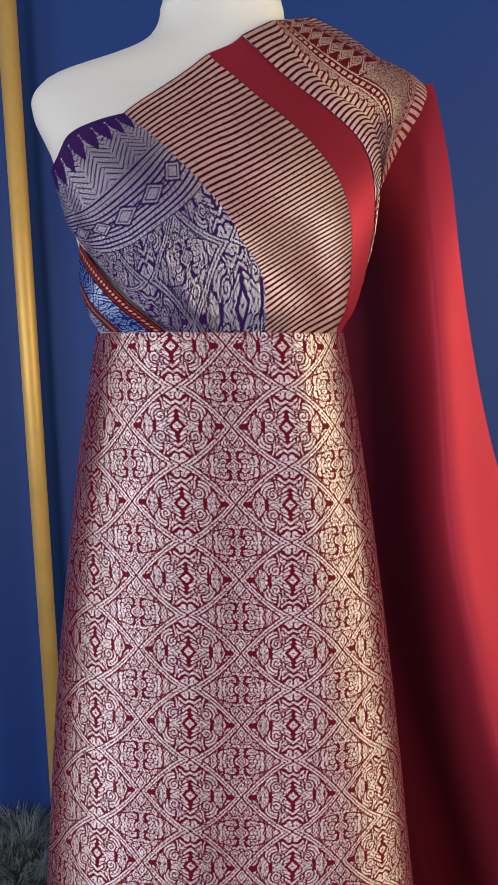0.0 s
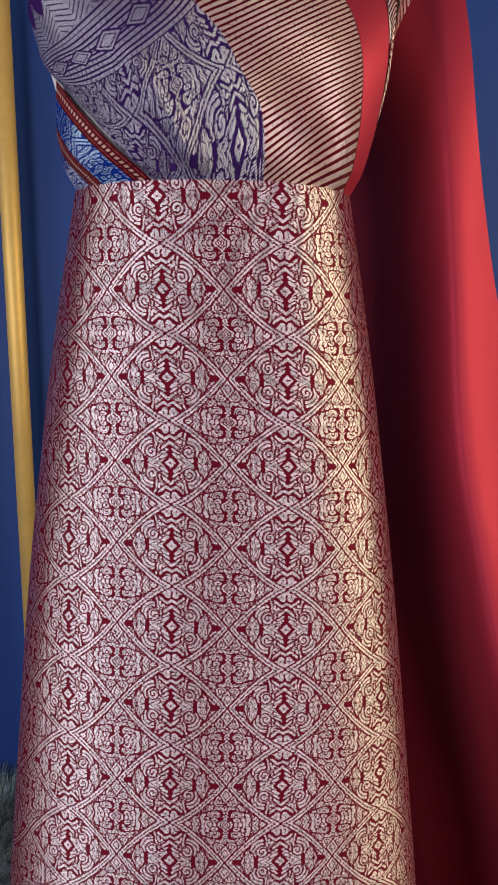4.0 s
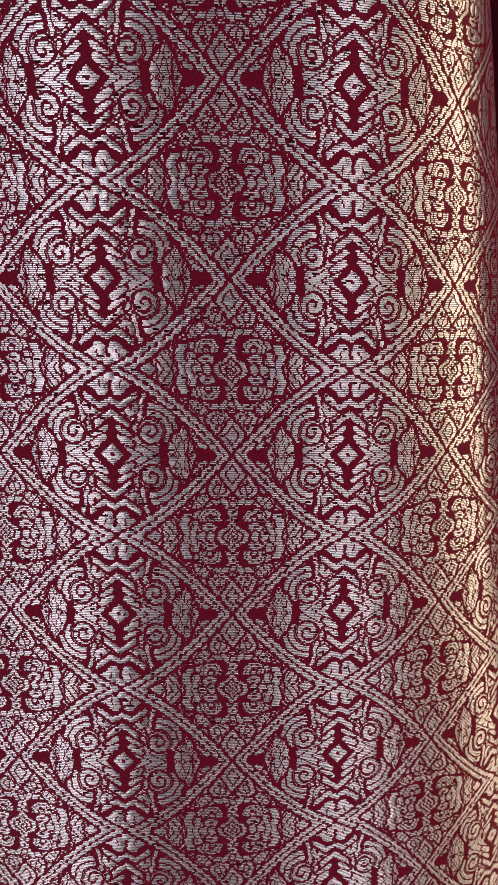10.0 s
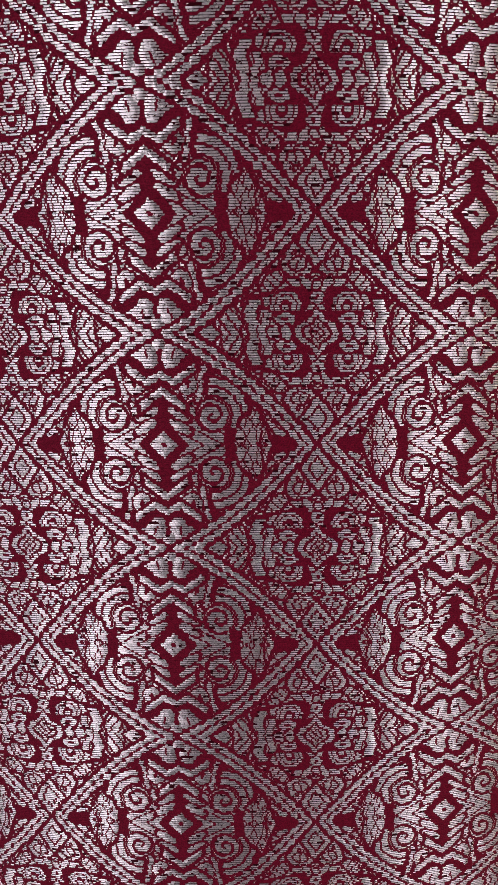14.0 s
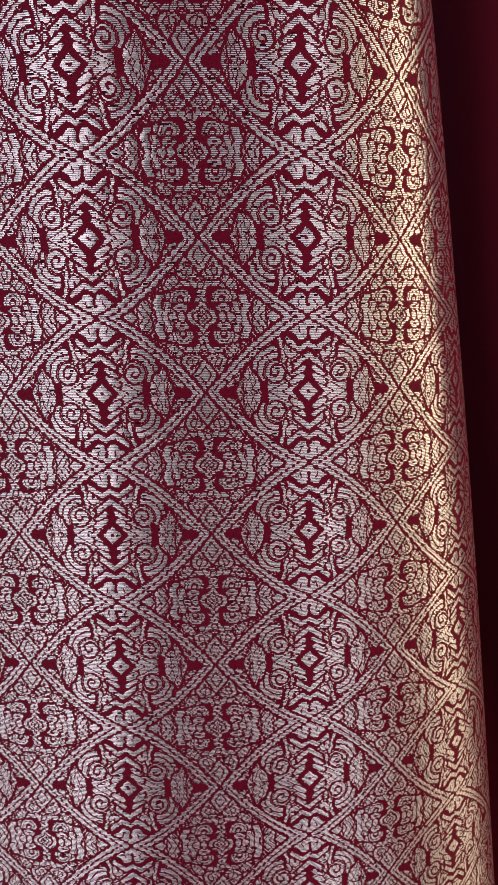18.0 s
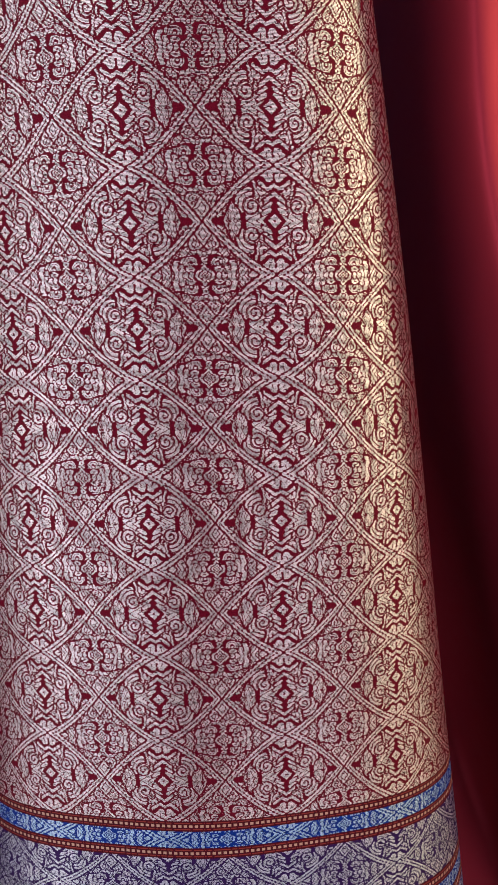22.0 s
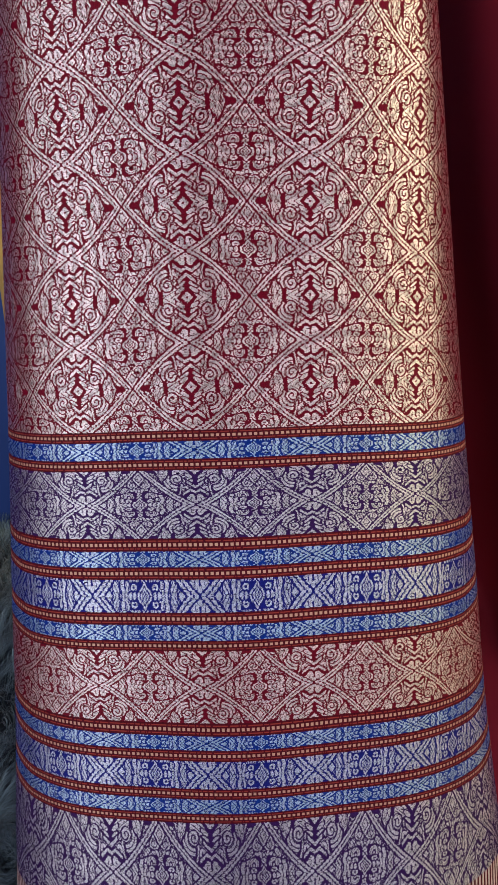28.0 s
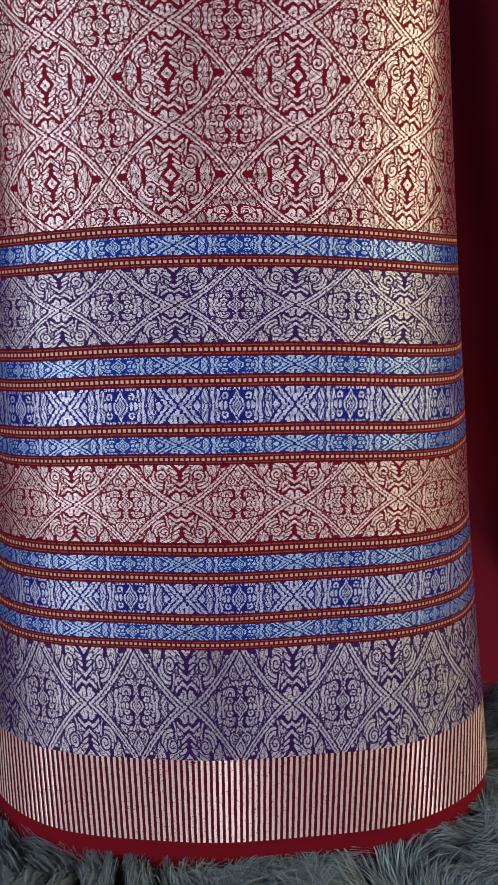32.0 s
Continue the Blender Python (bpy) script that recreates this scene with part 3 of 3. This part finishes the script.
def skirt_ring(z0, out=0.0):
    """One weft row round the skirt, which sinks a little towards the sides, and its arc lengths."""
    droop = lerp(z0, (0.05, 0.2, 0.4, 0.6, 1.2), (0.05, 0.4, 0.55, 0.45, 0.2))
    ring = []
    for t in TURNS:
        p = skirt_at(t, z0, out)
        sink = min(droop * (p.x - lerp(z0, SK_Z, SK_X)) ** 2, 0.016)
        q = skirt_at(t, z0 - sink, out)
        ring.append(q)
    arc = [0.0]
    for j in range(SEGS):
        arc.append(arc[-1] + (ring[j + 1].xy - ring[j].xy).length)
    mid = -0.006 - 0.011 * max(0.0, (z0 - 0.9) / 0.29) ** 2
    zero = lerp(mid, [p.x for p in ring[SEGS // 4:3 * SEGS // 4]], arc[SEGS // 4:3 * SEGS // 4])
    return ring, [(s - zero) / REPEAT for s in arc]


skirt = tagged(new("skirt"), "long red brocade skirt with blue and purple bordered hem", "skirt")


def skirt_strip(name, top, bottom, v_top, v_bottom, material, label="", step=0.006, out=0.0):
    n = max(2, int(round((top - bottom) / step)) + 1)
    pts, uvs = [], []
    for i in range(n):
        f = i / (n - 1)
        ring, us = skirt_ring(top + (bottom - top) * f, out)
        pts.append(ring[:-1])
        uvs.append([(u, v_top + (v_bottom - v_top) * f) for u in us])
    return part(name, sheet(pts, uvs, close=True), material, skirt, label)


field_end = 0.565
skirt_strip("main_panel", 1.1985, field_end, (EYE_ROW - 1.1985) / RISE, (EYE_ROW - field_end) / RISE, mat_field, "deep red cloth with a silver lattice of scrolls")
z = field_end
for name, low, kind in (
        ("dotted_band", 0.5572, "dot"), ("blue_band", 0.5447, "blue"), ("dotted_band", 0.5368, "dot"),
        ("purple_band", 0.4875, "purple"),
        ("dotted_band", 0.478, "dot"), ("blue_band", 0.4661, "blue"), ("dotted_band", 0.4568, "dot"), ("royal_band", 0.432, "royal"),
        ("dotted_band", 0.4224, "dot"), ("blue_band", 0.4104, "blue"), ("dotted_band", 0.4022, "dot"),
        ("red_band", 0.3435, "red"),
        ("dotted_band", 0.3323, "dot"), ("blue_band", 0.3199, "blue"), ("dotted_band", 0.3102, "dot"), ("royal_band", 0.2858, "royal"),
        ("dotted_band", 0.2763, "dot"), ("blue_band", 0.2633, "blue"), ("dotted_band", 0.2545, "dot"),
        ("tall_purple_band", 0.1514, "tall"), ("striped_hem", 0.0641, "hem"), ("lining_edge", 0.028, "satin")):
    material, v0, v1, label = {
        "dot": (mat_dotted, 0.0, 1.0, "rust red stripe with cream dashes"),
        "blue": (mat_blue, 0.38, 0.62, "bright blue band with pale lozenges"),
        "royal": (mat_royal, 0.39, 0.61, "royal blue band with silver medallions"),
        "purple": (mat_purple, 0.0, 1.0, "purple band with silver scrolls"),
        "red": (mat_field, 0.0, 1.0, "deep red band with silver scrolls"),
        "tall": (mat_tall, 0.0, 1.0, "tall purple band with silver scrolls"),
        "hem": (mat_hem, 0.0, 1.0, "red hem with upright cream stripes"),
        "satin": (mat_lining, 0.0, 1.0, "plain red lining below the hem")}[kind]
    skirt_strip(name, z, low, v0, v1, material, label, out=-0.003 if kind == "satin" else 0.0)
    z = low

# ---- sash ----
sash = tagged(new("sash"), "red, purple and silver silk shoulder sash draped over one shoulder", "sash")


def torso_patch(name, top, bottom, left, right, nu, nv, uv_of, material, label, out=0.004):
    """A piece of the sash that lies on the torso; its border curves are (turn, height)."""
    pts, uvs = [], []
    for i in range(nv + 1):
        row, ruv = [], []
        for j in range(nu + 1):
            u, v = j / nu, i / nv
            t, h = patch(top, bottom, left, right, u, v)
            q = form_at(t, h, out)
            tuck = min(1.0, max(0.0, (1.212 - q.z) / 0.012))
            q = Vector((q.x - (q.x + 0.024) * 0.025 * tuck, q.y + 0.003 * tuck, q.z))
            if name == "purple_panel":
                # a crease that sinks towards the waist, with a soft ridge beside it
                off = ((q.x + 0.078) * 0.852 + (q.z - 1.257) * 0.523)
                q.y += (1 - tuck) * lerp(q.z, (1.2, 1.25, 1.28), (1.0, 0.8, 0.0)) * (0.0036 * math.exp(-(off / 0.0045) ** 2) - 0.0085 * math.exp(-((off - 0.013) / 0.009) ** 2))
            row.append(q)
            ruv.append(uv_of(u, v))
        pts.append(row)
        uvs.append(ruv)
    return part(name, sheet(pts, uvs), material, sash, label)


EDGE_1 = [(-25.9, 1.3612), (-14.3, 1.3289), (-1.9, 1.2913), (5.9, 1.2599), (13.4, 1.2374), (18.4, 1.1985), (19.5, 1.165)]
EDGE_2 = [(-3.8, 1.4137), (8.0, 1.3725), (23.6, 1.334), (36.0, 1.304), (45.2, 1.2760), (52.8, 1.2471), (66.0, 1.196)]
EDGE_3 = [(7.6, 1.4300), (14.0, 1.3940), (26.8, 1.3645), (41.8, 1.3369), (52.8, 1.306), (61.0, 1.2769), (72.0, 1.236), (86.0, 1.190)]
torso_patch("striped_panel", [EDGE_1[0], (-13.0, 1.3873), EDGE_2[0]], [EDGE_1[-1], (42.0, 1.183), EDGE_2[-1]], EDGE_1, EDGE_2, 40, 120,
            lambda u, v: (u, 60 * (1 - (1 - v) ** 1.12)), mat_thin, "deep red panel with slanting cream stripes")
torso_patch("red_panel", [EDGE_2[0], EDGE_3[0]], [EDGE_2[-1], EDGE_3[-1]], EDGE_2, EDGE_3, 12, 90, lambda u, v: (u, v), mat_satin, "plain red satin strip", 0.0043)
torso_patch("purple_panel", [(-100, 1.320), (-67.3, 1.3283), (-49.8, 1.3476), (-35.3, 1.3568), EDGE_1[0]], [(-61.2, 1.2646), (-40, 1.235), (-18.3, 1.1985), (0.0, 1.18), EDGE_1[-1]],
            [(-100, 1.320), (-88, 1.30), (-61.2, 1.2646)], EDGE_1, 60, 90, lambda u, v: (u, 1 - (1 - v) ** math.exp(-1.4 + 2.1 * u)), mat_sash_purple, "purple cloth with silver flowers")
for name, l0, l1, b0, b1, material, scale in (
        ("dotted_band", (-61.2, 1.2646), (-65.2, 1.2547), (-18.3, 1.1975), (-26.4, 1.1975), mat_dotted, 1.0),
        ("blue_piece", (-65.2, 1.2547), (-72.9, 1.2406), (-26.4, 1.1975), (-43.4, 1.1975), mat_blue, 0.24),
        ("dotted_band", (-72.9, 1.2406), (-77.5, 1.2320), (-43.4, 1.1975), (-52.9, 1.1975), mat_dotted, 1.0),
        ("royal_piece", (-77.5, 1.2320), (-100, 1.215), (-52.9, 1.1975), (-95, 1.1975), mat_royal, 0.5)):
    torso_patch(name, [l0, b0], [l1, b1], [l0, l1], [b0, b1], 30, 10, lambda u, v, s=scale: (u * 1.2, 0.5 - s / 2 + v * s if s < 1 else v), material, "", 0.0045)

# the sash where it crosses the shoulder
E3 = [form_at(t, h, 0.005) for t, h in EDGE_3[:-1]]
E4 = [(0.018, 0.632, 1.446), (0.040, 0.610, 1.411), (0.066, 0.593, 1.381), (0.091, 0.584, 1.360), (0.100, 0.574, 1.333), (0.099, 0.565, 1.307), (0.095, 0.569, 1.262), (0.083, 0.60, 1.21)]
E5 = [(0.055, 0.668, 1.462), (0.085, 0.668, 1.448), (0.115, 0.667, 1.428), (0.150, 0.664, 1.408), (0.147, 0.645, 1.384), (0.118, 0.606, 1.338), (0.101, 0.588, 1.30), (0.094, 0.582, 1.262), (0.084, 0.61, 1.21)]


def shoulder_patch(name, left, right, nu, nv, uv_of, material, label, puff=0.0):
    top, bottom = [left[0], right[0]], [left[-1], right[-1]]
    pts, uvs = [], []
    for i in range(nv + 1):
        v = i / nv
        row = [patch(top, bottom, left, right, j / nu, v) + Vector((0, -puff, puff)) * math.sin(math.pi * j / nu) * math.sin(math.pi * v) for j in range(nu + 1)]
        pts.append(row)
        uvs.append([uv_of(j / nu, v) for j in range(nu + 1)])
    return part(name, sheet(pts, uvs), material, sash, label)


shoulder_patch("short_stripes", E3, E4, 10, 90, lambda u, v: (u * 0.3, v * 50), mat_thin, "red strip with short cream stripes", 0.003)
shoulder_patch("shoulder_panel", E4, E5, 30, 90, lambda u, v: (u, v), mat_shoulder, "dark red patterned strip", 0.014)

# the long plain tail that hangs from the shoulder: it rounds forward to a crest and turns back at its outer edge
TZ = (0.03, 0.5, 0.85, 1.036, 1.13, 1.255, 1.35, 1.409)
TR = (0.72, 0.58, 0.35, 0.253, 0.220, 0.192, 0.176, 0.160)
TL = (0.20, 0.08, 0.02, 0.02, 0.03, 0.06, 0.105, 0.145)
pts, uvs = [], []
for i in range(141):
    z = 1.409 - (1.409 - 0.03) * i / 140
    xl, xr = ease(z, TZ, TL, 0.05), ease(z, TZ, TR, 0.04)
    grow = math.sin(0.5 * math.pi * min(1.0, (1.409 - z) / 0.22)) ** 2
    xc = ease(z, (0.03, 0.5, 0.8, 1.0, 1.2, 1.409), (0.46, 0.35, 0.237, 0.190, 0.172, 0.150), 0.05)
    yc = ease(z, (0.03, 0.6, 1.2, 1.409), (0.545, 0.605, 0.650, 0.668), 0.05)
    deep = ease(z, (0.03, 0.25, 0.6, 1.409), (0.10, 0.34, 0.32, 0.36), 0.05)
    row = []
    for j in range(121):
        x = xl + (xr - xl) * j / 120
        f = min(1.0, max(0.0, (xc - x) / 0.12))
        y = yc + grow * (deep * f * f * (3 - 2 * f) + 0.05 * (max(0.0, x - xc + 0.005) / 0.045) ** 2 * math.exp(-max(0.0, x - xc) / 0.08))
        y += 0.004 * grow * math.sin(x * 28.0 + z * 3.0)
        row.append(Vector((x, y, z)))
    pts.append(row)
    uvs.append([(j / 120, i / 140) for j in range(121)])
part("tail", sheet(pts, uvs), mat_satin, sash, "plain red satin end hanging to the floor")

# ---- rug ----
mat_fur, tree, bsdf = fresh("grey_fur")
info = tree.nodes.new("ShaderNodeNewGeometry")
pick = Num(tree, info.outputs["Random Per Island"])
put(tree, mix_colour(tree, pick, (0.020, 0.042, 0.064), (0.17, 0.25, 0.31)), bsdf.inputs["Base Color"])
bsdf.inputs["Roughness"].default_value = 0.5
bsdf.inputs["Sheen Weight"].default_value = 0.3
rng = np.random.default_rng(5)
COUNT = 170000
base = np.empty((COUNT, 2))
base[:, 0], base[:, 1] = rng.uniform(-1.1, 0.75, COUNT), rng.uniform(0.25, 1.56, COUNT)
near = rng.random(COUNT) < 0.55
base[near, 0], base[near, 1] = rng.uniform(-0.35, 0.45, near.sum()), rng.uniform(0.30, 0.75, near.sum())
swirl = np.array([noise.noise(Vector((x * 9, y * 9, 0.0))) * 4 + noise.noise(Vector((x * 3, y * 3, 4.0))) * 4 for x, y in base])
lean = np.stack([np.cos(swirl), np.sin(swirl)], 1)
side = np.stack([-lean[:, 1], lean[:, 0]], 1)
tall = rng.uniform(0.024, 0.048, COUNT)
reach = rng.uniform(0.025, 0.06, COUNT)
wide = rng.uniform(0.00035, 0.0008, COUNT)
clump = np.floor(base / 0.028)
shift = np.stack([np.sin(clump[:, 0] * 12.9 + clump[:, 1] * 78.2) * 0.5, np.sin(clump[:, 0] * 39.3 + clump[:, 1] * 11.1) * 0.5], 1)
heart = (clump + 0.5 + shift) * 0.028
verts = np.empty((COUNT, 7, 3))
for k, (along, up, w, pull) in enumerate(((0.0, 0.0, 1.0, 0.0), (0.0, 0.0, -1.0, 0.0), (0.22, 0.55, 0.9, 0.25), (0.22, 0.55, -0.9, 0.25), (0.62, 0.92, 0.7, 0.5), (0.62, 0.92, -0.7, 0.5), (1.0, 0.95, 0.0, 0.68))):
    root = base * (1 - pull) + heart * pull
    verts[:, k, :2] = root + lean * (reach * along)[:, None] + side * (wide * w)[:, None]
    verts[:, k, 2] = tall * up
first = np.arange(COUNT) * 7
faces = [f for a in first.tolist() for f in ((a, a + 1, a + 3, a + 2), (a + 2, a + 3, a + 5, a + 4), (a + 4, a + 5, a + 6))]
me = bpy.data.meshes.new("rug_pile")
me.from_pydata(verts.reshape(-1, 3).tolist(), [], faces)
me.materials.append(mat_fur)
rug = tagged(new("fur_rug", me), "shaggy blue-grey faux fur rug on the floor", "rug", kind="stuff")
